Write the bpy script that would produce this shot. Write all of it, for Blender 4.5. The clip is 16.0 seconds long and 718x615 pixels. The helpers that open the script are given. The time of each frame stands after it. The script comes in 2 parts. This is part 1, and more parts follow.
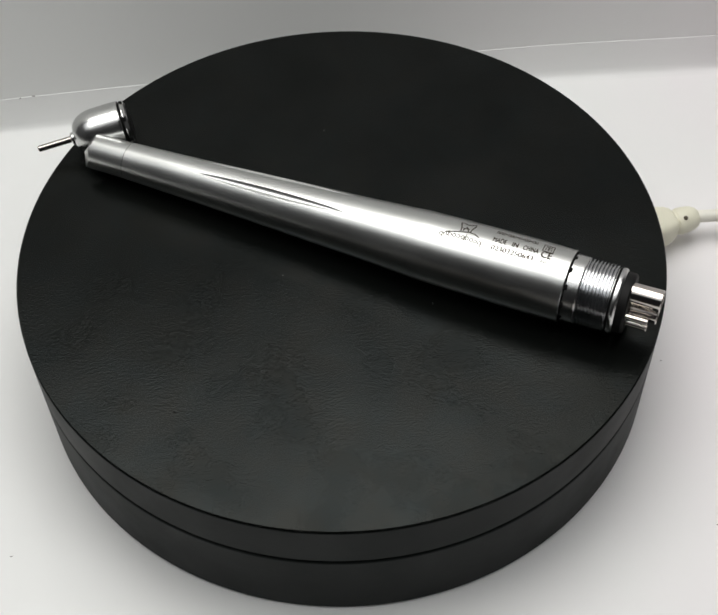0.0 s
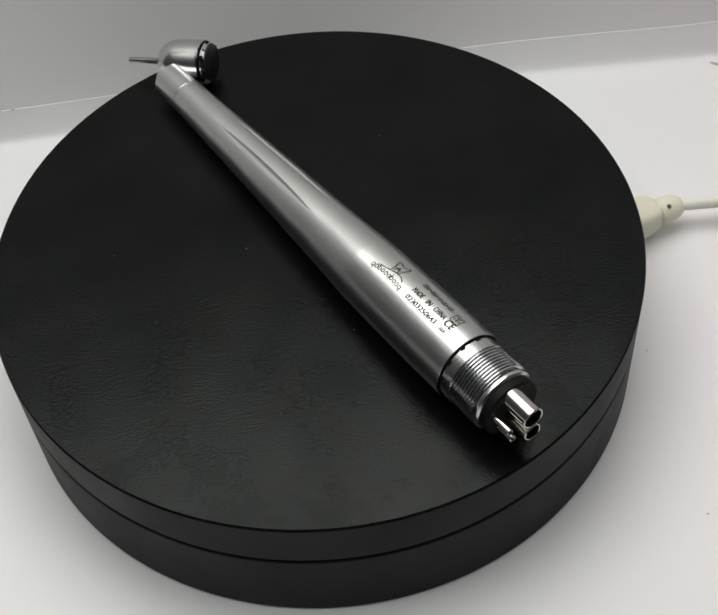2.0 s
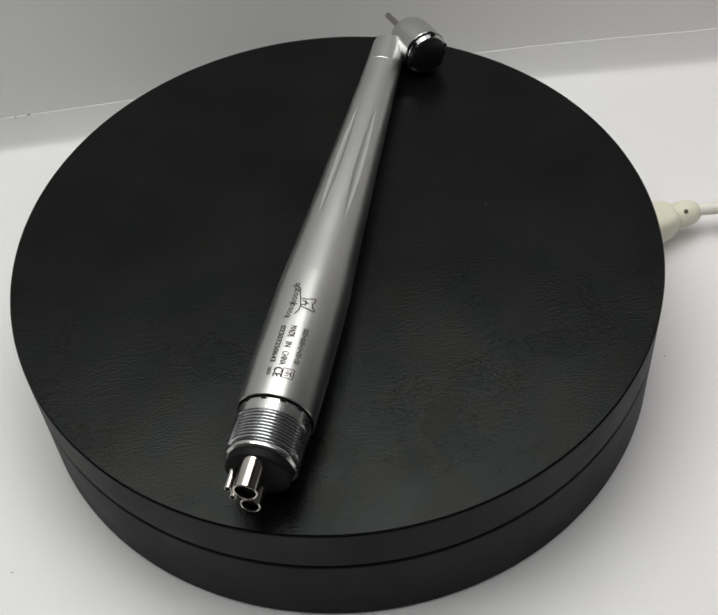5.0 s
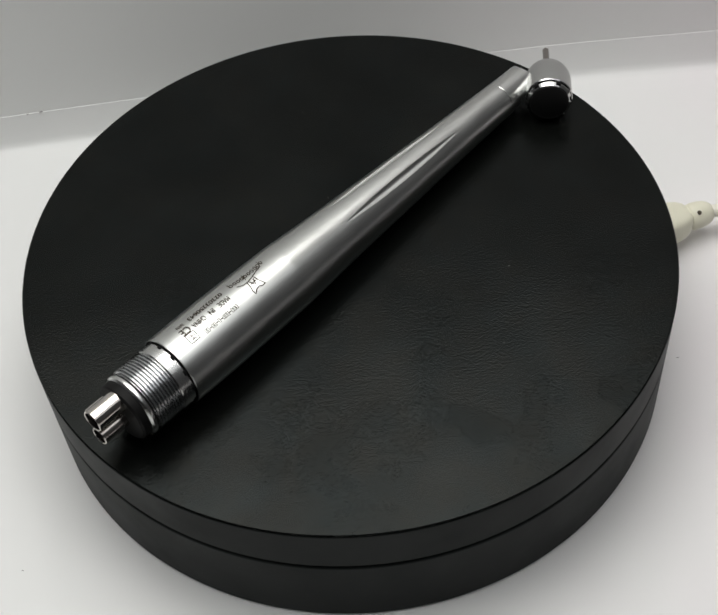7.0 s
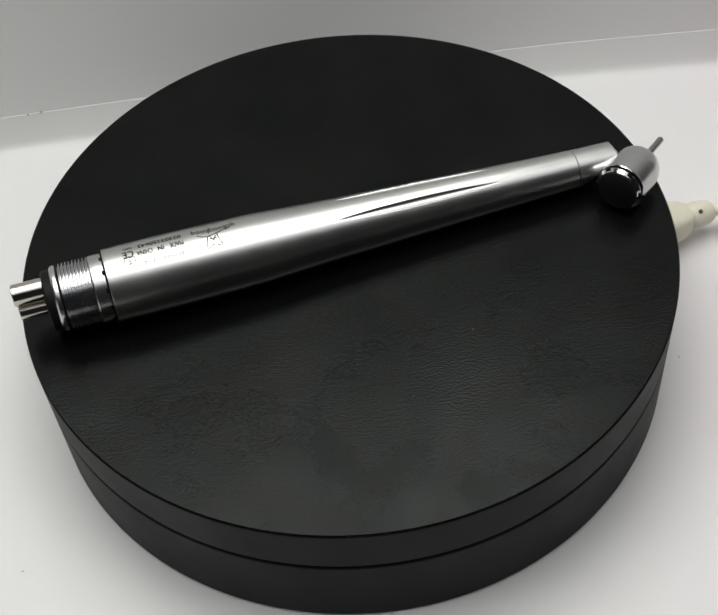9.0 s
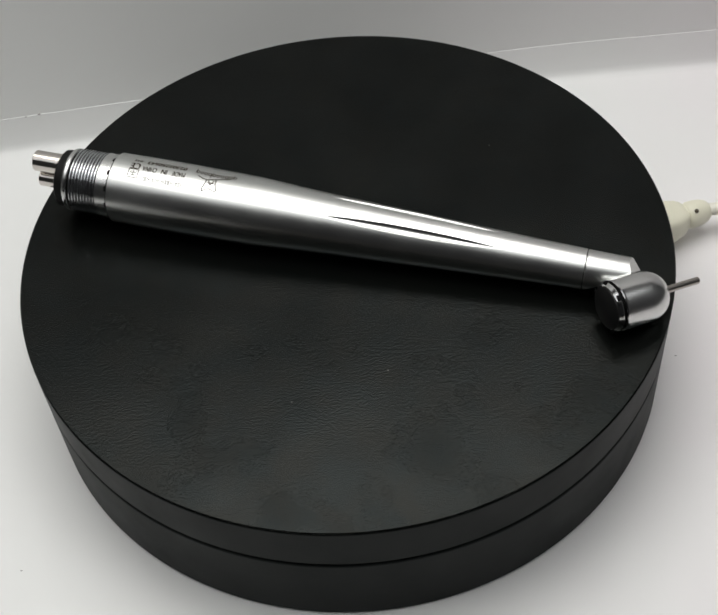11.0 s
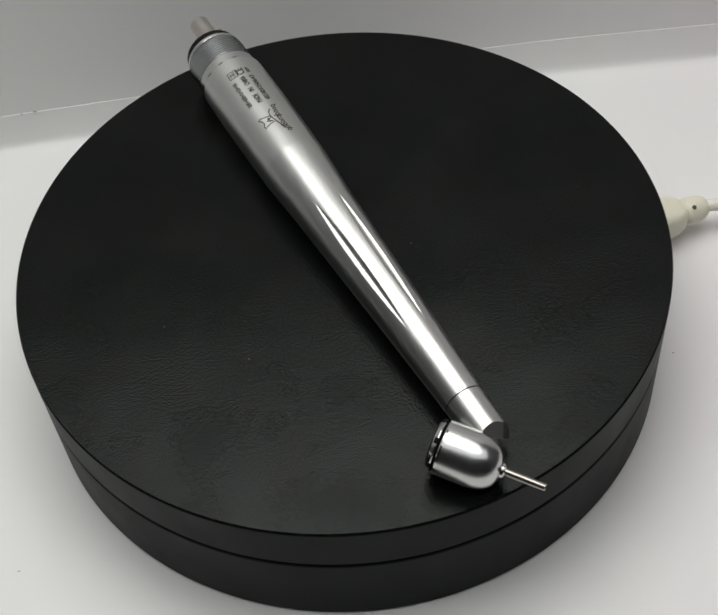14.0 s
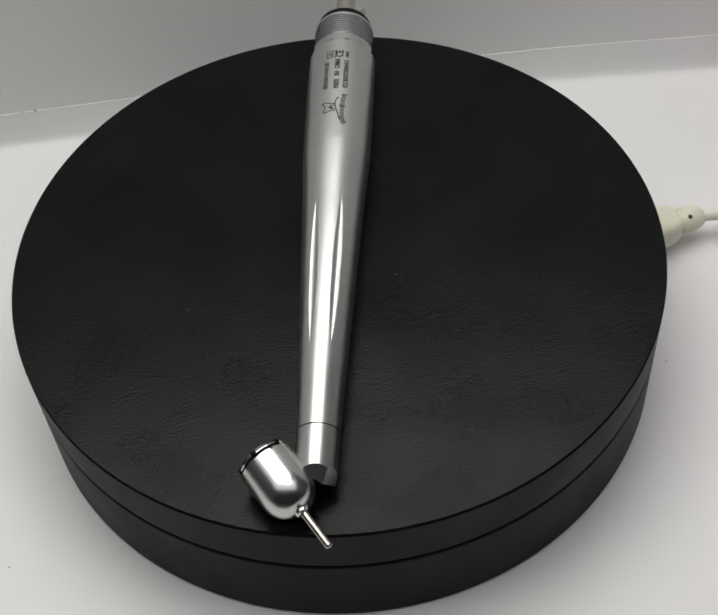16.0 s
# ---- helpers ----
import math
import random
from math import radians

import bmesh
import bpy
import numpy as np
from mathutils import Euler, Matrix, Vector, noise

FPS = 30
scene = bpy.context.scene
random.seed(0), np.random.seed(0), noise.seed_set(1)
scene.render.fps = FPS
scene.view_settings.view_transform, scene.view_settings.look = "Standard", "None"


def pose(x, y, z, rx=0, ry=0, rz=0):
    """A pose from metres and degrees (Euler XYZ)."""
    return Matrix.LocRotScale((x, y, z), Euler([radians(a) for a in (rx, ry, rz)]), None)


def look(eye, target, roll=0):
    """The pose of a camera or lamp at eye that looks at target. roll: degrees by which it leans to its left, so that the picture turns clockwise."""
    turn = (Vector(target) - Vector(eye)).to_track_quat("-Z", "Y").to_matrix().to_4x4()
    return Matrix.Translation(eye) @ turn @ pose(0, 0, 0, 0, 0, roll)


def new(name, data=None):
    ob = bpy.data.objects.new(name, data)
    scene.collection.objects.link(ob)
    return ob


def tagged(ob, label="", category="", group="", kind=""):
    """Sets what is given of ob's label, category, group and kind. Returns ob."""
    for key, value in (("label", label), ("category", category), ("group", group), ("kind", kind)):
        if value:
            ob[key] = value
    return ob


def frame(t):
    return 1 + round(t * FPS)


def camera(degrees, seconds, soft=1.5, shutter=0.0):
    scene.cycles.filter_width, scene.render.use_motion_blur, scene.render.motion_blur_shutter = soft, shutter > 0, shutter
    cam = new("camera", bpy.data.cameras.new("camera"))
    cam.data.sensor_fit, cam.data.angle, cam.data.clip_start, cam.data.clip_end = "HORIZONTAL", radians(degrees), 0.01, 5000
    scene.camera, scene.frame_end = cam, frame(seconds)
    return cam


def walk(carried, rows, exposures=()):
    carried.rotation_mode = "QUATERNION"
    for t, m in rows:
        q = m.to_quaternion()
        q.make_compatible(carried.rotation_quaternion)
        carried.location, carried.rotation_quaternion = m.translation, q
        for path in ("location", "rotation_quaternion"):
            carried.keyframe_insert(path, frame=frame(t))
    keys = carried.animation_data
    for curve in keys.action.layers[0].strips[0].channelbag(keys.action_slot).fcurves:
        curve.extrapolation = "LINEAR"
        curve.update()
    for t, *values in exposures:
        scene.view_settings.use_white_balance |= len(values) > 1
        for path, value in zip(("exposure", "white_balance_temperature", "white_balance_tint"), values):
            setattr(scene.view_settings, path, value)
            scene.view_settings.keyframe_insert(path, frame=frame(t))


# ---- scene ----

# ---------------- camera ----------------
cam = camera(31.33, 16.0, soft=1.9)

# seconds, place in metres, tilt, roll and heading in degrees
CAMERA_ROWS = [
    (0, -0.00617, -0.19403, 0.26184, 37.64, -1.84, -2.93),
    (0.5, -0.00674, -0.19240, 0.25821, 37.58, -1.92, -3.11),
    (1, -0.00609, -0.19255, 0.25855, 37.38, -1.78, -3.19),
    (1.5, -0.00504, -0.19295, 0.25933, 37.39, -2.44, -3.04),
    (2, 0.00407, -0.19727, 0.25592, 38.62, -5.02, -1.30),
    (2.5, 0.00503, -0.19758, 0.25671, 38.59, -5.19, -1.20),
    (3, 0.00376, -0.19720, 0.25541, 38.71, -4.92, -1.60),
    (5.5, -0.00010, -0.19671, 0.25621, 38.86, -5.25, -0.79),
    (6, -0.00087, -0.19537, 0.25556, 38.79, -5.24, -0.54),
    (6.5, -0.00071, -0.19608, 0.25502, 38.78, -5.16, -0.80),
    (7, -0.00090, -0.19603, 0.25595, 38.78, -5.15, -0.68),
    (7.5, 0.00017, -0.19675, 0.25523, 38.96, -5.50, -0.44),
    (8, -0.00053, -0.19667, 0.25640, 38.89, -5.33, -0.46),
    (8.5, -0.00012, -0.19689, 0.25637, 38.89, -5.46, -0.42),
    (9, 0.00011, -0.19589, 0.25526, 38.83, -5.51, -0.36),
    (11.5, 0.00012, -0.19786, 0.25506, 39.10, -5.49, -0.63),
    (12, -0.00025, -0.19695, 0.25496, 38.96, -5.38, -0.77),
    (12.5, 0.00088, -0.19637, 0.25552, 38.78, -5.63, -0.48),
    (13, 0.00230, -0.19659, 0.25554, 38.75, -5.76, -0.22),
    (13.5, 0.00037, -0.19624, 0.25563, 38.73, -5.57, -0.65),
    (14, 0.00118, -0.19560, 0.25588, 38.60, -5.81, -0.44),
    (14.5, 0.00286, -0.19634, 0.25491, 38.78, -5.98, -0.10),
    (15, 0.00230, -0.19533, 0.25495, 38.66, -5.95, -0.17),
    (15.5, 0.00168, -0.19541, 0.25525, 38.69, -5.83, -0.23),
    (16, 0.00258, -0.19704, 0.25579, 38.93, -4.84, -0.41),
]
walk(cam, [(t, pose(x, y, z, rx, 0, rz) @ pose(0, 0, 0, 0, 0, roll)) for t, x, y, z, rx, roll, rz in CAMERA_ROWS],
     exposures=[(0, 0.05), (2.5, -0.07), (6, -0.06), (9, -0.03), (12.0, -0.03), (13.5, -0.13), (16, -0.2)])

# the turntable's angle in degrees, second by second
TURN = [
    (0, 158.56), (0.5, 149.79), (1, 142.17), (1.5, 135.17), (2, 127.21), (2.5, 118.94), (3, 110.96), (3.5, 103.03),
    (4, 94.92), (4.5, 86.81), (5, 78.84), (5.5, 71.18), (6, 63.62), (6.5, 56.77), (7, 49.30), (7.5, 41.36),
    (8, 33.66), (8.5, 26.37), (9, 18.55), (9.5, 10.68), (10, 2.53), (10.5, -5.73), (11, -13.92), (11.5, -21.88),
    (12, -30.06), (12.5, -37.95), (13, -46.07), (13.5, -53.03), (14, -60.43), (14.5, -68.21), (15, -75.82), (15.5, -83.40),
    (16, -90.53),
]

# ---------------- light ----------------
world = bpy.data.worlds.new("world")
scene.world = world
world.use_nodes = True
world.node_tree.nodes["Background"].inputs["Color"].default_value = (0.9, 0.95, 1.0, 1)
world.node_tree.nodes["Background"].inputs["Strength"].default_value = 0.02


def area_lamp(name, eye, target, sx, sy, watts, colour):
    data = bpy.data.lights.new(name, "AREA")
    data.shape, data.size, data.size_y, data.energy, data.color = "RECTANGLE", sx, sy, watts, colour
    ob = new(name, data)
    ob.matrix_world = look(eye, target)
    return ob


area_lamp("overhead_light_panel", (-0.04, 0.16, 0.56), (-0.04, 0.1601, 0.0), 0.48, 0.56, 3.45, (1.0, 0.985, 0.95))
# fill light added high up, without a known source, to lift the backdrop
area_lamp("added_fill_light", (0.0, -0.30, 1.56), (0.0, -0.299, 0), 2.6, 1.1, 8.5, (0.98, 0.99, 1.0))

# ---------------- helpers of this scene ----------------
MM = 0.001
TOP_Z = 0.03491      # top of the turntable
SEAM_Z = 0.02195      # joint between plate and base
DISC_R = 0.075


def part(name, bm, material, parent, label="", smooth=True):
    """Links a bmesh as one mesh object under a thing or a part."""
    mesh = bpy.data.meshes.new(name)
    bm.normal_update()
    bm.to_mesh(mesh)
    bm.free()
    if smooth:
        mesh.shade_smooth()
    mesh.materials.append(material)
    ob = new(name, mesh)
    ob.parent = parent
    if label:
        ob["label"] = label
    return ob


def thing(name, at, label, category, group=""):
    ob = new(name)
    ob.empty_display_size = 0.01
    ob.location = at
    return tagged(ob, label, category, group)


def sharpen(ob, degrees=30):
    ob.data.set_sharp_from_angle(angle=radians(degrees))
    return ob


def lathe(profile, steps=96, closed=True, m=Matrix()):
    """A turned solid about local x from (x, r) pairs in mm, moved by m."""
    bm = bmesh.new()
    rings = []
    for x, r in profile:
        if r < 1e-6:
            rings.append([bm.verts.new(m @ Vector((x * MM, 0, 0)))])
        else:
            rings.append([bm.verts.new(m @ Vector((x * MM, r * MM * math.sin(a), r * MM * math.cos(a))))
                          for a in (2 * math.pi * k / steps for k in range(steps))])
    for a, b in zip(rings, rings[1:]):
        for k in range(steps):
            j = (k + 1) % steps
            if len(a) == 1 and len(b) == 1:
                continue
            if len(a) == 1:
                bm.faces.new((a[0], b[k], b[j]))
            elif len(b) == 1:
                bm.faces.new((a[k], b[0], a[j]))
            else:
                bm.faces.new((a[k], b[k], b[j], a[j]))
    if closed:
        for ring in (rings[0], rings[-1]):
            if len(ring) > 1:
                bm.faces.new(ring)
    bmesh.ops.recalc_face_normals(bm, faces=bm.faces)
    return bm


def tube(points, radius, steps=20):
    """A round cord along points, in metres."""
    bm = bmesh.new()
    pts = [Vector(p) for p in points]
    rings = []
    for i, p in enumerate(pts):
        d = (pts[min(i + 1, len(pts) - 1)] - pts[max(i - 1, 0)]).normalized()
        side = d.cross(Vector((0, 0, 1))).normalized()
        up = side.cross(d)
        rings.append([bm.verts.new(p + radius * (side * math.cos(a) + up * math.sin(a)))
                      for a in (2 * math.pi * k / steps for k in range(steps))])
    for a, b in zip(rings, rings[1:]):
        for k in range(steps):
            j = (k + 1) % steps
            bm.faces.new((a[k], a[j], b[j], b[k]))
    bm.faces.new(rings[0]), bm.faces.new(rings[-1])
    bmesh.ops.recalc_face_normals(bm, faces=bm.faces)
    return bm


def rounded_box(sx, sy, sz, r, segments=4, m=Matrix()):
    bm = bmesh.new()
    bmesh.ops.create_cube(bm, size=1, matrix=m @ Matrix.Diagonal((sx, sy, sz, 1)))
    bmesh.ops.bevel(bm, geom=bm.edges[:], offset=r, segments=segments, affect="EDGES", profile=0.5)
    return bm


# ---------------- materials ----------------
def material(name, colour, rough=0.5, metal=0.0):
    m = bpy.data.materials.new(name)
    m.use_nodes = True
    b = m.node_tree.nodes["Principled BSDF"]
    b.inputs["Base Color"].default_value = (*colour, 1)
    b.inputs["Roughness"].default_value = rough
    b.inputs["Metallic"].default_value = metal
    return m


def nodes_of(m):
    return m.node_tree.nodes, m.node_tree.links, m.node_tree.nodes["Principled BSDF"]


def coords(m, scale=(1, 1, 1)):
    n, l, _ = nodes_of(m)
    tc, mp = n.new("ShaderNodeTexCoord"), n.new("ShaderNodeMapping")
    mp.inputs["Scale"].default_value = scale
    l.new(tc.outputs["Object"], mp.inputs["Vector"])
    return mp.outputs["Vector"]


def noise_node(m, vec, scale, detail=4, rough=0.55):
    n, l, _ = nodes_of(m)
    t = n.new("ShaderNodeTexNoise")
    t.inputs["Scale"].default_value, t.inputs["Detail"].default_value, t.inputs["Roughness"].default_value = scale, detail, rough
    l.new(vec, t.inputs["Vector"])
    return t.outputs["Fac"]


def ramp(m, fac, a, b, lo=0.3, hi=0.7):
    n, l, _ = nodes_of(m)
    r = n.new("ShaderNodeMapRange")
    r.inputs["From Min"].default_value, r.inputs["From Max"].default_value = lo, hi
    r.inputs["To Min"].default_value, r.inputs["To Max"].default_value = a, b
    l.new(fac, r.inputs["Value"])
    return r.outputs["Result"]


def mix_colour(m, fac, a, b):
    n, l, _ = nodes_of(m)
    x = n.new("ShaderNodeMix")
    x.data_type = "RGBA"
    x.inputs["A"].default_value, x.inputs["B"].default_value = (*a, 1), (*b, 1)
    l.new(fac, x.inputs["Factor"])
    return x.outputs["Result"]


def bump(m, height, strength, distance):
    n, l, b = nodes_of(m)
    u = n.new("ShaderNodeBump")
    u.inputs["Strength"].default_value, u.inputs["Distance"].default_value = strength, distance
    l.new(height, u.inputs["Height"])
    l.new(u.outputs["Normal"], b.inputs["Normal"])


def paper_material():
    m = material("white_paper", (0.78, 0.78, 0.775), 0.55)
    n, l, b = nodes_of(m)
    v = coords(m)
    # a faint pink cast, stronger towards the plug's side of the sheet
    split, cast = n.new("ShaderNodeSeparateXYZ"), n.new("ShaderNodeMath")
    l.new(v, split.inputs["Vector"])
    cast.operation = "MULTIPLY"
    l.new(ramp(m, split.outputs["X"], 0.0, 1.0, 0.0, 0.13), cast.inputs[0])
    l.new(ramp(m, noise_node(m, v, 16, 3), 0, 1), cast.inputs[1])
    l.new(mix_colour(m, cast.outputs[0], (0.79, 0.796, 0.785), (0.825, 0.775, 0.80)), b.inputs["Base Color"])
    l.new(ramp(m, noise_node(m, v, 60, 4), 0.42, 0.62), b.inputs["Roughness"])
    bump(m, noise_node(m, v, 700, 3), 0.06, 0.0002)
    return m


def leatherette_material():
    m = material("black_leatherette", (0.014, 0.015, 0.014), 0.5)
    n, l, b = nodes_of(m)
    v = coords(m)
    wide = noise_node(m, v, 45, 3)
    l.new(mix_colour(m, ramp(m, wide, 0, 1), (0.0028, 0.0034, 0.0032), (0.0038, 0.0042, 0.0037)), b.inputs["Base Color"])
    l.new(ramp(m, noise_node(m, v, 70, 5), 0.11, 0.17), b.inputs["Roughness"])
    vo = n.new("ShaderNodeTexVoronoi")
    vo.inputs["Scale"].default_value = 2100
    vo.feature = "SMOOTH_F1"
    l.new(v, vo.inputs["Vector"])
    add = n.new("ShaderNodeMath")
    add.operation = "MULTIPLY_ADD"
    l.new(noise_node(m, v, 3400, 3), add.inputs[0])
    add.inputs[1].default_value = 1.3
    l.new(vo.outputs["Distance"], add.inputs[2])
    l.new(ramp(m, noise_node(m, v, 60, 5, 0.55), 0.10, 0.165), b.inputs["Specular IOR Level"])
    l.new(mix_colour(m, ramp(m, noise_node(m, v, 110, 4), -0.2, 1.2), (0.87, 1.0, 1.0), (0.96, 1.0, 0.94)), b.inputs["Specular Tint"])
    bump(m, add.outputs[0], 0.19, 0.0002)
    return m


def plastic_material():
    m = material("black_satin_plastic", (0.0036, 0.0044, 0.0041), 0.42)
    n, l, b = nodes_of(m)
    b.inputs["Specular IOR Level"].default_value = 0.125
    b.inputs["Specular Tint"].default_value = (0.88, 1.0, 0.99, 1)
    v = coords(m)
    l.new(ramp(m, noise_node(m, v, 60, 4), 0.44, 0.56), b.inputs["Roughness"])
    bump(m, noise_node(m, v, 2500, 2), 0.08, 0.0001)
    return m


def steel_material(name, colour, rough_lo, rough_hi, grain=0.05):
    m = material(name, colour, rough_lo, 1.0)
    n, l, b = nodes_of(m)
    v = coords(m, (1, 1, 1))
    fine = noise_node(m, coords(m, (60, 900, 900)), 6, 3)
    wide = noise_node(m, v, 120, 3)
    l.new(ramp(m, wide, rough_lo, rough_hi), b.inputs["Roughness"])
    l.new(mix_colour(m, ramp(m, fine, 0, 1), tuple(c * 0.94 for c in colour), colour), b.inputs["Base Color"])
    if grain:
        bump(m, fine, grain, 0.00004)
    return m


PAPER = paper_material()
WALL_PAINT = material("wall_paint", (0.72, 0.72, 0.71), 0.8)
# grey of the added, unseen room, kept low to dim reflections
ROOM_DARK = material("unseen_room_grey", (0.25, 0.25, 0.25), 0.8)
# near-black for the added wall behind the camera, which the steel reflects
ROOM_SHADE = material("reflection_dark_grey", (0.05, 0.05, 0.055), 0.8)
UNSEEN_TABLE = material("unseen_dark_table", (0.10, 0.085, 0.07), 0.6)
LEATHER = leatherette_material()
PLASTIC = plastic_material()
SATIN = steel_material("satin_steel", (0.66, 0.67, 0.655), 0.28, 0.33, 0.012)
POLISHED = steel_material("polished_steel", (0.70, 0.70, 0.69), 0.10, 0.15, 0.0)
HEADSTEEL = steel_material("fine_satin_steel", (0.66, 0.665, 0.655), 0.23, 0.27, 0.008)
THREAD = steel_material("threaded_steel", (0.60, 0.61, 0.62), 0.16, 0.22, 0.0)
BURSTEEL = steel_material("bur_steel", (0.42, 0.39, 0.36), 0.18, 0.26, 0.0)
NICKEL = steel_material("nickel_tube", (0.66, 0.62, 0.58), 0.10, 0.16, 0.0)
RUBBER = material("black_rubber", (0.005, 0.005, 0.005), 0.55)
DARK = material("dark_gap", (0.003, 0.003, 0.003), 0.8)
for soft_black in (RUBBER, DARK):
    soft_black.node_tree.nodes["Principled BSDF"].inputs["Specular IOR Level"].default_value = 0.15
CAPBLACK = material("black_push_cap", (0.01, 0.01, 0.01), 0.35)
INK = material("laser_engraving", (0.045, 0.037, 0.026), 0.8)
INK.node_tree.nodes["Principled BSDF"].inputs["Specular IOR Level"].default_value = 0.1
CREAM = material("cream_plastic", (0.76, 0.74, 0.60), 0.4)
CABLE = material("white_cable_sheath", (0.78, 0.76, 0.68), 0.45)
DUST_PALE = material("pale_dust", (0.28, 0.28, 0.27), 0.9)
HOLE = material("shaded_hole", (0.10, 0.085, 0.06), 0.9)
SPECK = material("grey_speck", (0.30, 0.28, 0.28), 0.9)
DUST_DARK = material("dark_dust", (0.004, 0.004, 0.004), 0.9)

# ---------------- unseen room round the table, added to shape reflections ---
def slab(name, sx, sy, sz, at, mat, label, category):
    bm = bmesh.new()
    bmesh.ops.create_cube(bm, size=1, matrix=Matrix.Diagonal((sx, sy, sz, 1)))
    mesh = bpy.data.meshes.new(name)
    bm.to_mesh(mesh), bm.free()
    mesh.materials.append(mat)
    ob = new(name, mesh)
    ob.location = at
    return tagged(ob, label, category, kind="structure")


slab("ceiling", 3.2, 3.2, 0.1, (0, 0, 1.66), ROOM_DARK, "unseen grey ceiling added to dim reflections", "ceiling")
slab("floor", 3.2, 3.2, 0.1, (0, 0, -0.81), WALL_PAINT, "plain grey floor under the table", "floor")
slab("wall_north", 3.2, 0.1, 2.37, (0, 1.55, 0.425), ROOM_DARK, "unseen grey wall added to dim reflections", "wall")
# added out of view: darkens what the grip's lower side reflects
slab("wall_south", 3.2, 0.1, 2.37, (0, -1.55, 0.425), ROOM_SHADE, "unseen dark wall added behind the camera to darken reflections", "wall")
slab("wall_east", 0.1, 3.0, 2.37, (1.55, 0, 0.425), ROOM_DARK, "unseen grey wall added to dim reflections", "wall")
slab("wall_west", 0.1, 3.0, 2.37, (-1.55, 0, 0.425), ROOM_DARK, "unseen grey wall added to dim reflections", "wall")


def paper_sheet():
    """A white sheet: flat under the turntable, bent up behind it with a pinched fold line along the bend."""
    bm = bmesh.new()
    prof = [(-0.23, 0.0), (-0.16, 0.0), (-0.1, 0.0), (0.0, 0.0), (0.05, 0.0), (0.070, 0.0), (0.0775, 0.0), (0.0808, 0.0), (0.0824, 0.0003),
            (0.0834, 0.0010), (0.0841, 0.0022), (0.0851, 0.0045), (0.0861, 0.0072), (0.0868, 0.0092)]
    y, z = prof[-1]
    prof += [(y + 0.0001, z + 0.0003), (y + 0.0003, z + 0.0003), (y + 0.0004, z + 0.0008)]
    y, z = prof[-1]
    prof += [(y + k * 0.0016, z + k * 0.008) for k in range(1, 38)]
    xs = [-0.5 + 0.0125 * k for k in range(81)]
    layers = []
    for drop in (0.0, 0.0003):
        rows = []
        for x in xs:
            lean = 0.044 * x + 0.0030 * max(0.0, 1 - (x / 0.115) ** 2)
            wob = 0.0010 * noise.noise(Vector((x * 14, 3.1, 0))) + 0.0004 * noise.noise(Vector((x * 60, 1.1, 0)))
            row = []
            for y, z in prof:
                k = max(0.0, min(1.0, (y - 0.068) / 0.012))
                swell = k * 0.0008 * noise.noise(Vector((x * 12, y * 40, z * 30)))
                row.append(bm.verts.new((x, y + k * (lean + wob) + k * drop, z + swell - drop)))
            rows.append(row)
        for a, b in zip(rows, rows[1:]):
            for i in range(len(prof) - 1):
                f = (a[i], b[i], b[i + 1], a[i + 1])
                bm.faces.new(f if drop == 0 else f[::-1])
        layers.append(rows)
    mesh = bpy.data.meshes.new("backdrop")
    bm.to_mesh(mesh), bm.free()
    mesh.shade_smooth()
    mesh.set_sharp_from_angle(angle=radians(28))
    mesh.materials.append(PAPER)
    return tagged(new("backdrop", mesh), "white paper sheet bent up behind the turntable with a crease", "backdrop", kind="structure")


backdrop = paper_sheet()


def paper_flap(at, length, width, height, heading):
    """A small lifted fold in the sheet: a bent strip with thickness."""
    bm = bmesh.new()
    steps, rows = 8, []
    for side in (0, 1):
        for i in range(steps + 1):
            u = i / steps
            taper = 1 - 0.85 * u
            for v in (0, 0.5, 1):
                z = height * math.sin(math.pi * v) * taper + (0.0002 if side == 0 else 0.0)
                rows.append(bm.verts.new(pose(*at, 0, 0, heading) @ Vector((-length * u, width * (v - 0.5) * taper, z))))
    k = 3 * (steps + 1)
    for base, flip in ((0, False), (k, True)):
        for i in range(steps):
            for v in (0, 1):
                a = base + 3 * i + v
                f = (rows[a], rows[a + 1], rows[a + 4], rows[a + 3])
                bm.faces.new(f[::-1] if flip else f)
    return part("paper_fold", bm, PAPER, backdrop, "small lifted fold in the paper")


paper_flap((0.1195, 0.0929, 0.0098), 0.006, 0.0016, 0.0008, 5)
paper_flap((0.1245, 0.0835, 0.0004), 0.005, 0.0018, 0.0006, -20)
for x, y, z, r in ((-0.0833, 0.0846, 0.0102, 0.00045), (-0.0872, 0.0845, 0.0098, 0.0003), (0.0806, -0.0619, 0.0, 0.0003), (0.0777, -0.0159, 0.0, 0.00025),
                   (-0.0795, -0.0560, 0.0, 0.00025), (0.1010, -0.0300, 0.0, 0.0002)):
    bm = bmesh.new()
    bmesh.ops.create_icosphere(bm, subdivisions=1, radius=r, matrix=Matrix.Translation((x, y, z)) @ Matrix.Diagonal((1.4, 0.6, 0.35, 1)))
    part("paper_speck", bm, SPECK, backdrop)
# table top out of view, coloured dark so the grip reflects less
slab("table", 1.3, 1.0, 0.03, (0, 0, -0.0155), UNSEEN_TABLE, "unseen table top under the paper sheet, dark to dim reflections", "table")


# ---------------- turntable ----------------
def disc_profile(r, z0, z1, edge):
    k = [(0.0, z0), (r - edge, z0), (r - 0.3 * edge, z0 + 0.3 * edge), (r, z0 + edge),
         (r, z1 - edge), (r - 0.3 * edge, z1 - 0.3 * edge), (r - edge, z1), (0.0, z1)]
    return [(z / MM, q / MM) for q, z in k]


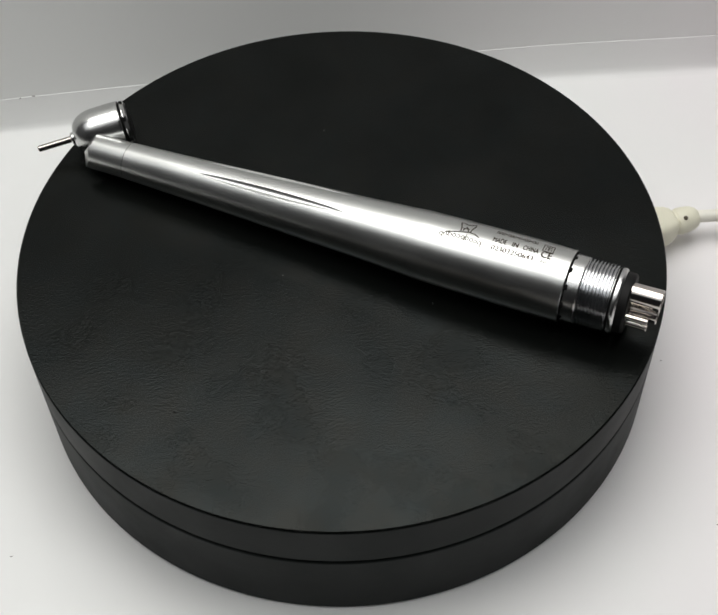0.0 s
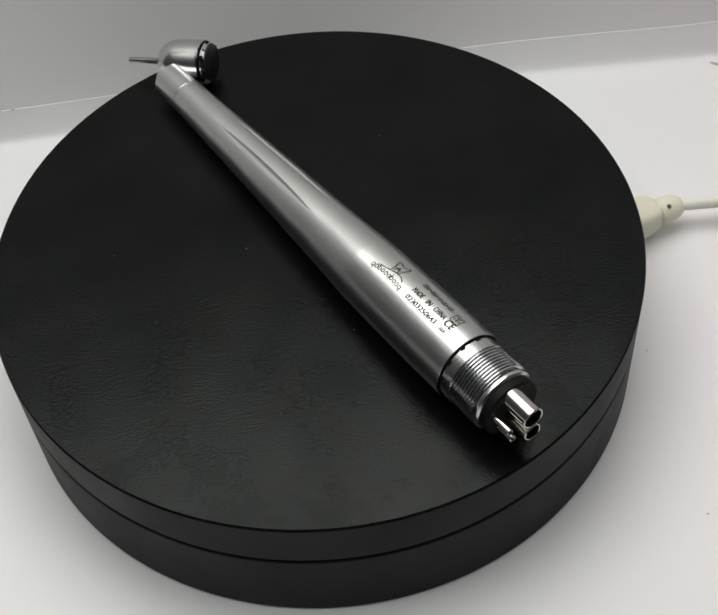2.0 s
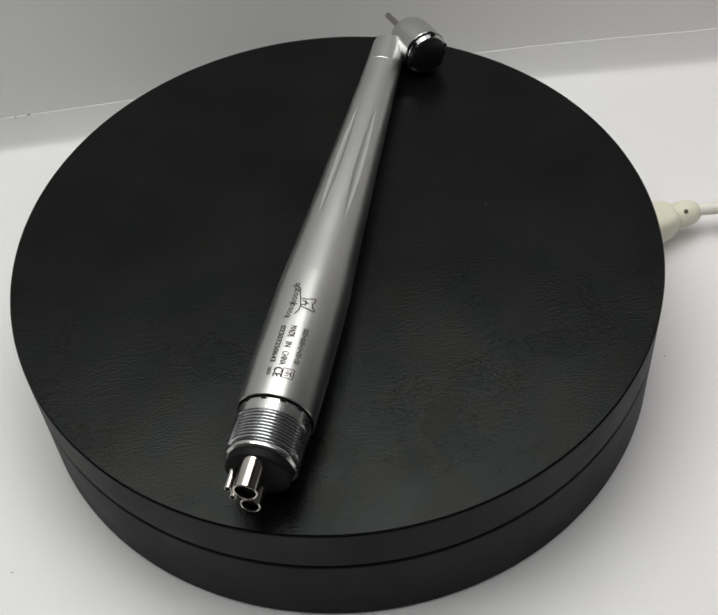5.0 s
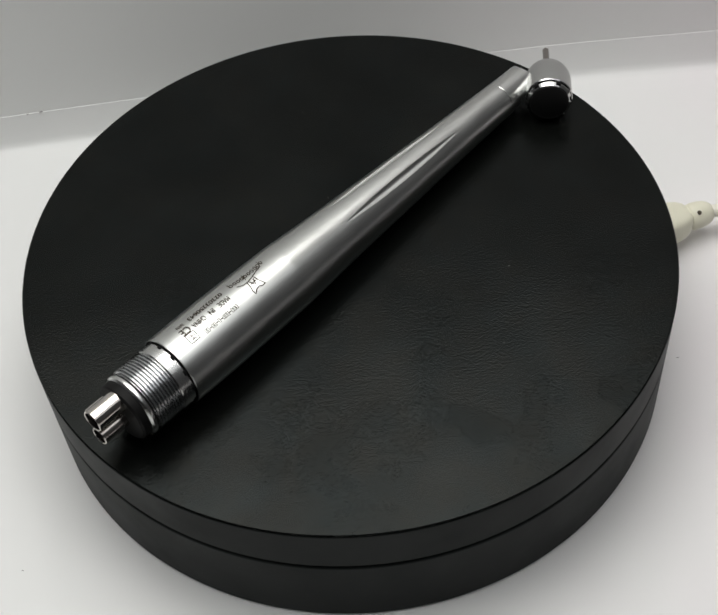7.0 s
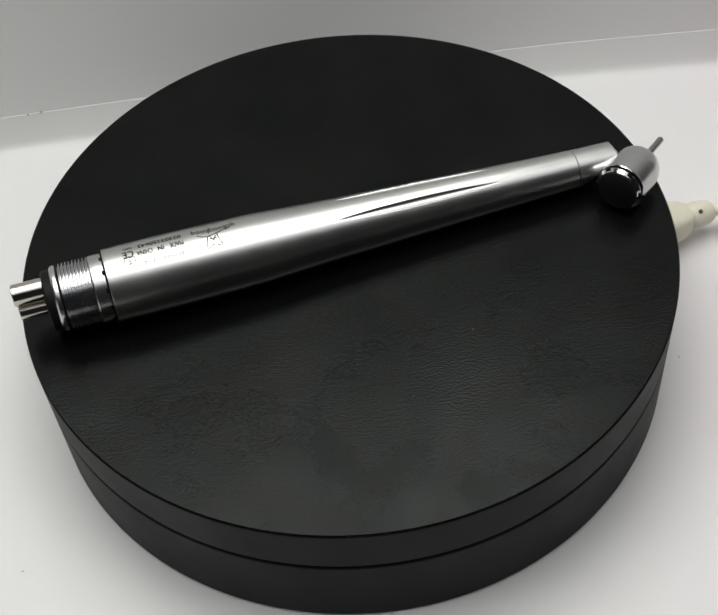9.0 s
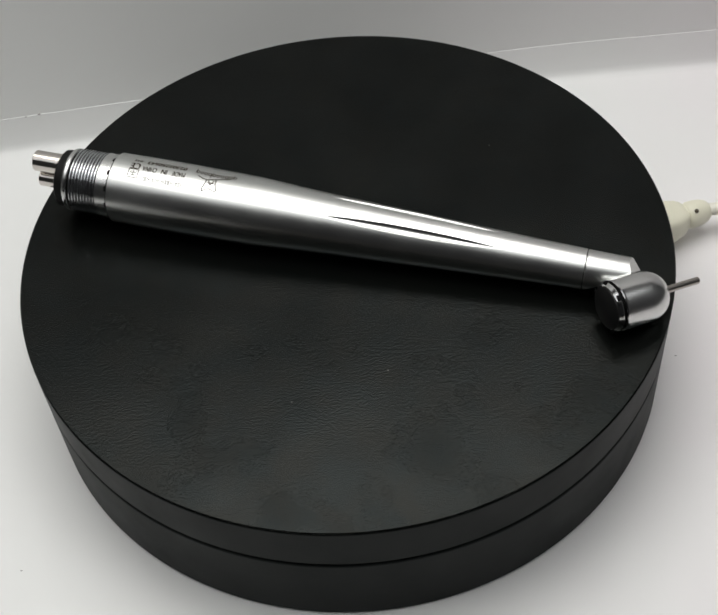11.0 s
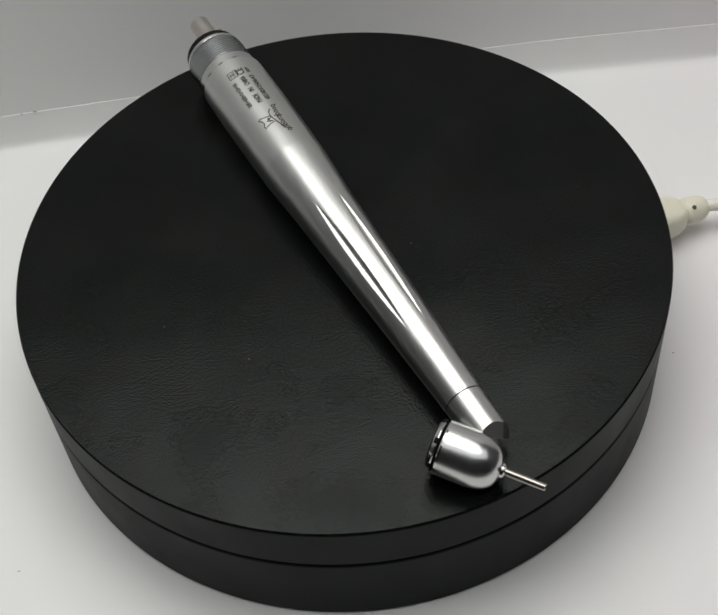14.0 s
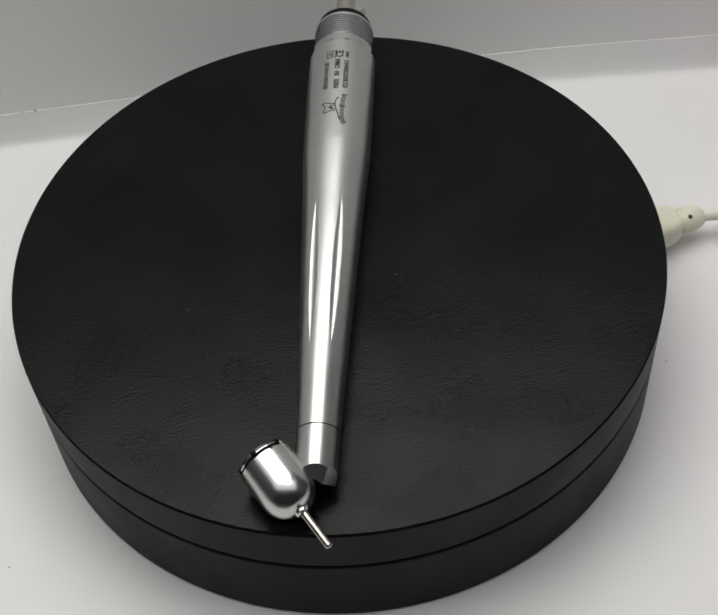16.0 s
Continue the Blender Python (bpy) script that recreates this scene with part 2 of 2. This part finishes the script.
UPRIGHT = Matrix(((0, 0, 1, 0), (0, 1, 0, 0), (1, 0, 0, 0), (0, 0, 0, 1)))


def build_turntable():
    t = thing("turntable", (0, 0, 0), "round black motorised display turntable standing on white paper", "turntable")
    sharpen(part("base", lathe(disc_profile(DISC_R, 0.0004, SEAM_Z - 0.0006, 0.0004), 256, False, UPRIGHT), PLASTIC, t,
                 "black satin plastic base"), 15)
    part("spindle", lathe([((SEAM_Z - 0.002) / MM, 68.0), ((SEAM_Z + 0.002) / MM, 68.0)], 128, True, UPRIGHT), DARK, t)
    h = TOP_Z - SEAM_Z
    plate = part("plate", lathe(disc_profile(DISC_R, 0.0004, h - 0.00068, 0.0002), 256, False, UPRIGHT), PLASTIC, t,
                 "rotating black plate")
    sharpen(plate, 15)
    part("edge_groove", lathe([((h - 0.0011) / MM, 74.3), ((h - 0.0004) / MM, 74.3)], 256, True, UPRIGHT), DARK, plate, "dark line under the top cover")
    plate.location = (0, 0, SEAM_Z)
    cover = part("top_cover", lathe([((h - 0.0006) / MM, 0), ((h - 0.0006) / MM, 74.85), ((h - 0.0002) / MM, 74.95), (h / MM, 74.75), (h / MM, 0)],
                                    256, False, UPRIGHT), LEATHER, plate, "grained black leatherette top")
    sharpen(cover)
    for x, y, r, mat in ((19.6, 54.3, 0.42, DUST_DARK), (-25.2, 11.1, 0.16, DUST_PALE), (9.8, 12.9, 0.16, DUST_PALE),
                         (15.2, -34.2, 0.17, DUST_PALE), (-3.8, -44.7, 0.14, DUST_PALE), (30.0, 36.0, 0.12, DUST_PALE)):
        bm = bmesh.new()
        bmesh.ops.create_icosphere(bm, subdivisions=1, radius=r * MM,
                                   matrix=pose(x * MM, y * MM, h + 0.00003, 0, 0, x * 37) @ Matrix.Diagonal((1.0, 0.6, 0.3, 1)))
        part("dust_speck", bm, mat, plate)
    return t, plate


turntable, plate = build_turntable()


# ---------------- power plug and cable ----------------
def tapered_body(m):
    """The plug's moulded body: rounded-square sections that narrow towards the cable."""
    bm = bmesh.new()
    rings = []
    for x, half_w, half_h in ((74.0, 5.3, 4.4), (82.0, 5.2, 4.35), (86.0, 4.9, 4.2), (88.2, 4.3, 3.9), (89.6, 3.5, 3.4), (90.4, 2.6, 2.7)):
        ring = []
        for k in range(48):
            a = 2 * math.pi * k / 48
            c, d = math.cos(a), math.sin(a)
            ring.append(bm.verts.new(m @ (Vector((x, half_w * math.copysign(abs(c) ** 0.5, c), half_h * math.copysign(abs(d) ** 0.5, d))) * MM)))
        rings.append(ring)
    for a, b in zip(rings, rings[1:]):
        for k in range(48):
            bm.faces.new((a[k], a[(k + 1) % 48], b[(k + 1) % 48], b[k]))
    bm.faces.new(rings[0]), bm.faces.new(rings[-1])
    bmesh.ops.recalc_face_normals(bm, faces=bm.faces)
    return bm


def build_plug():
    direction = pose(0, 0, 0, 0, 0, 14.3)
    c = thing("power_cable", (0, 0, 0), "cream white cable with a moulded plug in the turntable's base", "cable")
    m = Matrix.Translation((0.0010, 0.0002, 0.0073)) @ direction
    plug = part("plug", tapered_body(m), CREAM, c, "cream moulded plug body tapering towards the cable")
    part("waist", lathe([(89.0, 0), (89.0, 3.1), (92.5, 3.0), (92.5, 0)], 32, False, m), CREAM, plug)
    part("strain_relief", lathe([(90.2, 0), (90.3, 2.9), (90.7, 3.35), (91.6, 3.6), (93.2, 3.55), (94.9, 3.3), (96.2, 2.75), (96.9, 2.1), (97.2, 0)],
                                32, False, m), CREAM, c, "rounded cream strain relief")
    bm = bmesh.new()
    bmesh.ops.create_uvsphere(bm, u_segments=12, v_segments=8, radius=0.0006, matrix=m @ pose(0.0922, -0.0018, 0.00305))
    part("moulding_hole", bm, HOLE, plug)
    a = m @ Vector((0.0955, 0, 0.0004))
    pts = [a + Vector((0.004 * k, -0.00028 * k, max(-0.0052, 0.0003 * k - 0.000028 * k * k))) for k in range(70)]
    part("cable", tube(pts, 0.00165), CABLE, c, "round white cable sheath")
    return c


build_plug()


# ---------------- dental handpiece ----------------
AXIS_A = Vector((-54.0, 5.0, 8.6))
AXIS_B = Vector((54.0, -6.1, 5.6))


def frame_along(origin, direction):
    """A matrix whose x runs along direction and whose z is as upright as can be; origin in mm."""
    x = direction.normalized()
    y = Vector((0, 0, 1)).cross(x).normalized()
    z = x.cross(y)
    return Matrix.Translation(origin * MM) @ Matrix((x, y, z)).transposed().to_4x4()


BODY = frame_along((AXIS_A + AXIS_B) / 2, AXIS_B - AXIS_A)
BREAK = -20.4      # a crisp edge where the barrel turns into the cone
BODY_R = [(-54.0, 8.1), (-48, 8.2), (-40, 8.22), (-30, 8.1), (BREAK, 7.92), (-6, 7.05), (10, 6.35), (27, 5.6), (39, 5.1), (52, 4.6), (55, 4.5)]


def body_radius(s):
    xs, rs = zip(*BODY_R)
    if abs(s - BREAK) < 2.5:
        return float(np.interp(s, xs, rs))
    return sum(float(np.interp(s + d, xs, rs)) for d in (-2.5, -1.25, 0, 1.25, 2.5)) / 5


def flute_depth(s, theta):
    """Depth in mm of the two pointed finger flutes."""
    d = 0.0
    for centre in (radians(-28), radians(21)):
        k = (s - 16.3) / 19.0
        if abs(k) < 1:
            half = 0.95 * (1 - k * k) ** 0.8
            u = abs((theta - centre) * body_radius(s)) / max(half, 1e-3)
            if u < 1:
                d = max(d, 0.42 * (1 - k * k) ** 0.7 * (1 - u * u))
    return d


def sleeve():
    """The long tapered grip with its flutes."""
    bm = bmesh.new()
    ss = [-54.0, -53.9] + [-53.2 + 0.9 * k for k in range(121)]
    ss = sorted([s for s in ss if s < 54.9 and abs(s - BREAK) > 0.3] + [BREAK, 55.0])
    thetas = [radians(a) for a in np.concatenate([np.arange(-60, 56, 0.6), np.arange(56, 300, 4.0)])]
    rings = []
    for i, s in enumerate(ss):
        r0 = body_radius(s) - (0.12 if i == 0 else 0)
        ring = []
        for th in thetas:
            r = r0 - flute_depth(s, th)
            ring.append(bm.verts.new(BODY @ Vector((s * MM, r * MM * math.sin(th), r * MM * math.cos(th)))))
        rings.append(ring)
    n = len(thetas)
    for a, b in zip(rings, rings[1:]):
        for k in range(n):
            bm.faces.new((a[k], b[k], b[(k + 1) % n], a[(k + 1) % n]))
    bm.faces.new(rings[0]), bm.faces.new(rings[-1])
    bmesh.ops.recalc_face_normals(bm, faces=bm.faces)
    return bm


def on_sleeve(s, arc, lift=0.05):
    """A place on the grip: s along it, arc sideways over its crown, both in mm."""
    r = body_radius(s)
    th = arc / r
    return BODY @ Vector((s * MM, (r + lift) * MM * math.sin(th), (r + lift) * MM * math.cos(th)))


def engraved_text(words, s0, s1, arc, height, parent, name="engraved_text"):
    """Letters that read towards the threaded end, their foot towards +arc; stretched to run from s0 to s1."""
    cu = bpy.data.curves.new("letters", "FONT")
    cu.body, cu.size = words, 1.0
    tmp = new("letters", cu)
    mesh = bpy.data.meshes.new_from_object(tmp.evaluated_get(bpy.context.evaluated_depsgraph_get()))
    bpy.data.objects.remove(tmp)
    bm = bmesh.new()
    bm.from_mesh(mesh)
    bpy.data.meshes.remove(mesh)
    x0, x1 = min(v.co.x for v in bm.verts), max(v.co.x for v in bm.verts)
    y0, y1 = min(v.co.y for v in bm.verts), max(v.co.y for v in bm.verts)
    # a second, shifted layer thickens the strokes
    copy = bmesh.ops.duplicate(bm, geom=bm.verts[:] + bm.edges[:] + bm.faces[:])
    lifted = {v for v in copy["geom"] if isinstance(v, bmesh.types.BMVert)}
    for v in lifted:
        v.co += Vector((0.075, 0.04, 0))
    for v in bm.verts:
        u, w = (v.co.x - x0) / (x1 - x0), (v.co.y - y0) / (y1 - y0)
        v.co = on_sleeve(s0 + (s1 - s0) * u, arc - height * w, 0.06 if v in lifted else 0.05)
    return part(name, bm, INK, parent, "", False)


def engraved_strokes(name, strokes, width, parent, label=""):
    """Flat strokes on the grip from lists of (s, arc) in mm."""
    bm = bmesh.new()
    for line in strokes:
        pts = []
        for (a, b), (c, d) in zip(line, line[1:]):
            k = max(1, int(math.hypot(c - a, d - b) / 0.4))
            pts += [(a + (c - a) * i / k, b + (d - b) * i / k) for i in range(k)]
        pts.append(line[-1])
        left, right = [], []
        for i, (a, b) in enumerate(pts):
            p, q = pts[max(i - 1, 0)], pts[min(i + 1, len(pts) - 1)]
            dx, dy = q[0] - p[0], q[1] - p[1]
            h = math.hypot(dx, dy) or 1
            ox, oy = -dy / h * width / 2, dx / h * width / 2
            left.append(bm.verts.new(on_sleeve(a + ox, b + oy)))
            right.append(bm.verts.new(on_sleeve(a - ox, b - oy)))
        for i in range(len(pts) - 1):
            bm.faces.new((left[i], left[i + 1], right[i + 1], right[i]))
    bmesh.ops.recalc_face_normals(bm, faces=bm.faces)
    return part(name, bm, INK, parent, label, False)


def thread_profile(s0, s1, turns, r_out, r_in):
    pitch = (s1 - s0) / turns
    out = []
    for k in range(turns):
        s = s0 + k * pitch
        out += [(s, r_in), (s + 0.30 * pitch, r_out), (s + 0.55 * pitch, r_out), (s + 0.85 * pitch, r_in)]
    return out + [(s1, r_in)]


def hollow_tube(s0, s1, r, y, z, wall=0.35):
    m = BODY @ pose(0, y * MM, z * MM)
    return lathe([(s1 + 3.0, 0), (s1 + 3.0, r - wall), (s1 + 0.1, r - wall), (s1, r - 0.6 * wall), (s1, r - 0.15), (s1 + 0.15, r), (s0, r), (s0, 0)], 40, False, m)


def build_handpiece():
    h = thing("dental_handpiece", (0, 0, TOP_Z), "brushed steel dental handpiece with angled head lying on the black turntable",
              "dental handpiece")
    grip = part("grip", sleeve(), SATIN, h, "brushed steel grip with two flutes")
    sharpen(grip, 35)
    sharp = grip.data.attributes["sharp_edge"].data
    place = BODY.inverted()
    at_break = {v.index for v in grip.data.vertices if abs((place @ v.co).x - BREAK * MM) < 1e-5}
    for e in grip.data.edges:
        if e.vertices[0] in at_break and e.vertices[1] in at_break:
            sharp[e.index].value = True
    # threaded end
    # dark ring that puts the shade of the grip's end step into colour
    sharpen(part("step_shade_ring", lathe([(-53.9, 0), (-53.9, 7.95), (-54.06, 7.9), (-54.06, 7.2), (-54.35, 7.2), (-54.35, 0)], 96, False, BODY), DARK, h,
                 "dark ring for the shaded step at the grip end"))
    sharpen(part("collar", lathe([(-54.3, 0), (-54.3, 7.45), (-54.4, 7.55), (-57.0, 7.57), (-57.25, 7.4), (-57.25, 0)], 96, False, BODY), HEADSTEEL, h,
                 "smooth bright steel collar"))
    for k in range(12):
        a = 2 * math.pi * k / 12 + 0.2
        part("notch", rounded_box(0.0011, 0.0013, 0.0006, 0.00028, 3,
                                  BODY @ pose(0, 0, 0, math.degrees(-a)) @ pose(-0.05432, 0, 0.00738)), DARK, h)
    sharpen(part("thread", lathe([(-57.2, 0)] + [(-s, r) for s, r in thread_profile(57.2, 63.9, 9, 7.5, 6.85)] + [(-63.9, 0)], 96, False, BODY),
                 THREAD, h, "fine screw thread"), 25)
    sharpen(part("thread_groove", lathe([(-63.7, 0), (-63.7, 6.75), (-64.5, 6.75), (-64.5, 0)], 96, False, BODY), DARK, h))
    sharpen(part("end_ring", lathe([(-64.35, 0), (-64.35, 7.0), (-64.5, 7.3), (-64.9, 7.4), (-65.3, 7.3), (-65.7, 6.9), (-65.7, 0)], 96, False, BODY),
                 HEADSTEEL, h, "bright rounded end ring"))
    sharpen(part("gasket", lathe([(-65.7, 0), (-65.7, 6.7), (-67.4, 6.7), (-67.8, 6.3), (-67.8, 0)], 96, False, BODY), RUBBER, h, "black rubber gasket"))
    for r, s1, y, z, wall, note in ((2.45, -74.3, 0.3, 4.0, 0.35, "shiny nickel pipe"), (2.05, -74.0, 0.0, -1.2, 0.3, "shiny nickel pipe"),
                                    (0.75, -72.6, 4.6, 1.3, 0.2, "thin nickel pipe"), (0.75, -72.6, 3.9, -1.5, 0.2, "thin nickel pipe")):
        pipe = part("pipe", hollow_tube(-66.5, s1, r, y, z, wall), NICKEL, h, note)
        sharpen(pipe)
        part("bore", lathe([(s1 + 1.3, 0), (s1 + 1.3, r - wall - 0.01), (s1 + 2.5, r - wall - 0.01), (s1 + 2.5, 0)], 32, False,
                           BODY @ pose(0, y * MM, z * MM)), DARK, pipe, "dark open bore")
    # neck and head
    sharpen(part("seam_line", lathe([(54.9, 0), (54.9, 4.40), (55.25, 4.40), (55.25, 0)], 64, False, BODY), DARK, h))
    neck = lathe([(55.15, 0), (55.15, 4.38), (55.3, 4.48), (60, 4.38), (66.0, 4.25), (68.5, 4.1), (68.5, 0)], 64, False, BODY)
    for at, normal in (((64.3, 0, 4.3), (0.80, 0.05, 0.60)), ((64.6, 4.3, 0), (0.70, 0.66, 0.28)), ((55.7, -2.9, -3.1), (0.46, -0.58, -0.67))):
        bmesh.ops.bisect_plane(neck, geom=neck.verts[:] + neck.edges[:] + neck.faces[:], plane_co=BODY @ (Vector(at) * MM),
                               plane_no=BODY.to_3x3() @ Vector(normal), clear_outer=True)
        bmesh.ops.holes_fill(neck, edges=[e for e in neck.edges if e.is_boundary])
    bmesh.ops.recalc_face_normals(neck, faces=neck.faces)
    sharpen(part("neck", neck, SATIN, h, "short satin steel neck with bevelled end facets"), 22)
    HEAD = frame_along(Vector((71.6, -10.1, 5.0)), Vector((0.83, 0.53, -0.13)))
    dome = [(-0.1 - 5.6 * (1 - math.cos(a)), 1.5 + 4.2 * math.sin(a) ** 0.95) for a in (0.16, 0.3, 0.45, 0.6, 0.8, 1.0, 1.2, 1.4, math.pi / 2)]
    head = part("head", lathe([(0.0, 0), (0.0, 1.5)] + dome + [(-8.0, 5.72), (-12.0, 5.7), (-12.0, 0)], 96, False, HEAD), HEADSTEEL, h,
                "rounded satin steel head")
    sharpen(head, 35)
    sharpen(part("rim", lathe([(-11.9, 0), (-11.9, 5.7), (-12.3, 5.72), (-12.5, 5.55), (-12.5, 0)], 96, False, HEAD), POLISHED, head, "polished rim"), 20)
    sharpen(part("cap_groove", lathe([(-12.5, 0), (-12.5, 4.8), (-13.3, 4.8), (-13.3, 0)], 64, False, HEAD), DARK, head))
    sharpen(part("cap_ring", lathe([(-13.05, 0), (-13.05, 5.3), (-13.2, 5.4), (-13.35, 5.4), (-14.05, 4.85), (-14.05, 0)], 64, False, HEAD), POLISHED, head,
                 "polished cap ring"), 20)
    for k in range(6):
        part("spanner_notch", rounded_box(0.0009, 0.0012, 0.0006, 0.0001, 1,
                                          HEAD @ pose(0, 0, 0, 60 * k + 22) @ pose(-0.0134, 0, 0.00522)), DARK, head)
    sharpen(part("push_cap", lathe([(-13.9, 0), (-13.9, 4.7), (-14.2, 4.6), (-14.4, 4.2), (-14.5, 0)], 64, False, HEAD), CAPBLACK, head,
                 "black mirror push cap"))
    sharpen(part("chuck", lathe([(-0.4, 0), (-0.4, 1.55), (0.1, 1.62), (0.5, 1.55), (0.75, 1.2), (0.75, 0)], 32, False, HEAD), POLISHED, head, "polished chuck nose"))
    sharpen(part("bur", lathe([(0.5, 0), (0.5, 0.8), (8.9, 0.8), (9.15, 0.6), (9.15, 0)], 32, False, HEAD), BURSTEEL, h, "thin steel bur shank"))
    # engraving
    for word, s0, s1 in (("MADE", -36.4, -39.4), ("IN", -40.7, -42.0), ("CHINA", -43.2, -46.6)):
        engraved_text(word, s0, s1, 0.35, 1.3, h)
    engraved_text("02303250643", -36.6, -46.0, 2.45, 1.15, h)
    engraved_text("CE", -47.3, -49.6, 1.0, 1.8, h, "engraved_mark")
    def blocks(s0, pitch, wide, arc, heights):
        out = []
        for k, (lo, hi) in enumerate(heights):
            p = s0 - pitch * k
            out.append([(p, arc - lo), (p, arc - hi), (p - wide, arc - hi), (p - wide, arc - lo), (p, arc - lo)])
        return out
    engraved_strokes("engraved_bars", blocks(-36.6, 0.62, 0.40, -2.5, [(0, 0.95), (0, 0.95), (0, 0.95), (0.4, 0.55), (0, 0.95), (0, 0.95), (0, 0.95),
                                                                        (0.4, 0.55), (0, 0.95), (0.4, 0.55), (0, 0.95), (0, 0.95), (0.4, 0.55), (0, 0.95), (0, 0.95)]), 0.17, h)
    engraved_strokes("engraved_bars", blocks(-47.5, 0.5, 0.3, 2.3, [(0, 0.7)] * 4), 0.14, h)
    loops = []
    for k in range(10):
        p, arc = -25.1 - 0.98 * k, 1.75 - 0.35 * math.sin(math.pi * k / 9)
        loops.append([(p - 0.32 * math.cos(a), arc + 0.45 * math.sin(a)) for a in (2 * math.pi * q / 10 for q in range(11))])
        if k in (0, 5, 9):
            loops.append([(p - 0.36, arc - 0.4), (p - 0.36, arc + 0.95)])
        elif k in (2, 6):
            loops.append([(p + 0.36, arc + 0.4), (p + 0.36, arc - 1.0)])
    engraved_strokes("engraved_word_mark", loops, 0.22, h)
    engraved_strokes("engraved_emblem", [
        [(-25.9, 1.0), (-27.7, 0.55), (-29.3, 0.05), (-30.9, -0.3), (-32.2, -0.2), (-33.4, 0.5)],
        [(-29.0, -0.1), (-28.9, -1.3), (-28.3, -2.9), (-29.1, -3.0), (-29.9, -2.6), (-30.7, -2.8), (-31.6, -3.5), (-31.7, -2.7), (-31.4, -1.8), (-31.1, -0.3)],
        [(-29.4, -0.4), (-30.0, -1.8), (-30.7, -0.4)], [(-29.3, -1.1), (-30.8, -1.2)]], 0.26, h)
    engraved_strokes("engraved_box_mark", [
        [(-47.3, -0.9), (-49.6, -0.9), (-49.6, -3.1), (-47.3, -3.1), (-47.3, -0.9)],
        [(-47.8, -1.3), (-47.8, -2.0), (-48.4, -1.65), (-49.1, -2.0), (-49.1, -1.3)],
        [(-47.8, -2.75), (-48.4, -2.3), (-49.1, -2.75)], [(-48.45, -1.3), (-48.45, -2.7)]], 0.2, h)
    return h


handpiece = build_handpiece()


# ---------------- movement ----------------
def motions():
    walk(plate, [(t, pose(0, 0, SEAM_Z, 0, 0, a)) for t, a in TURN])
    walk(handpiece, [(t, pose(0, 0, TOP_Z, 0, 0, a)) for t, a in TURN])


motions()
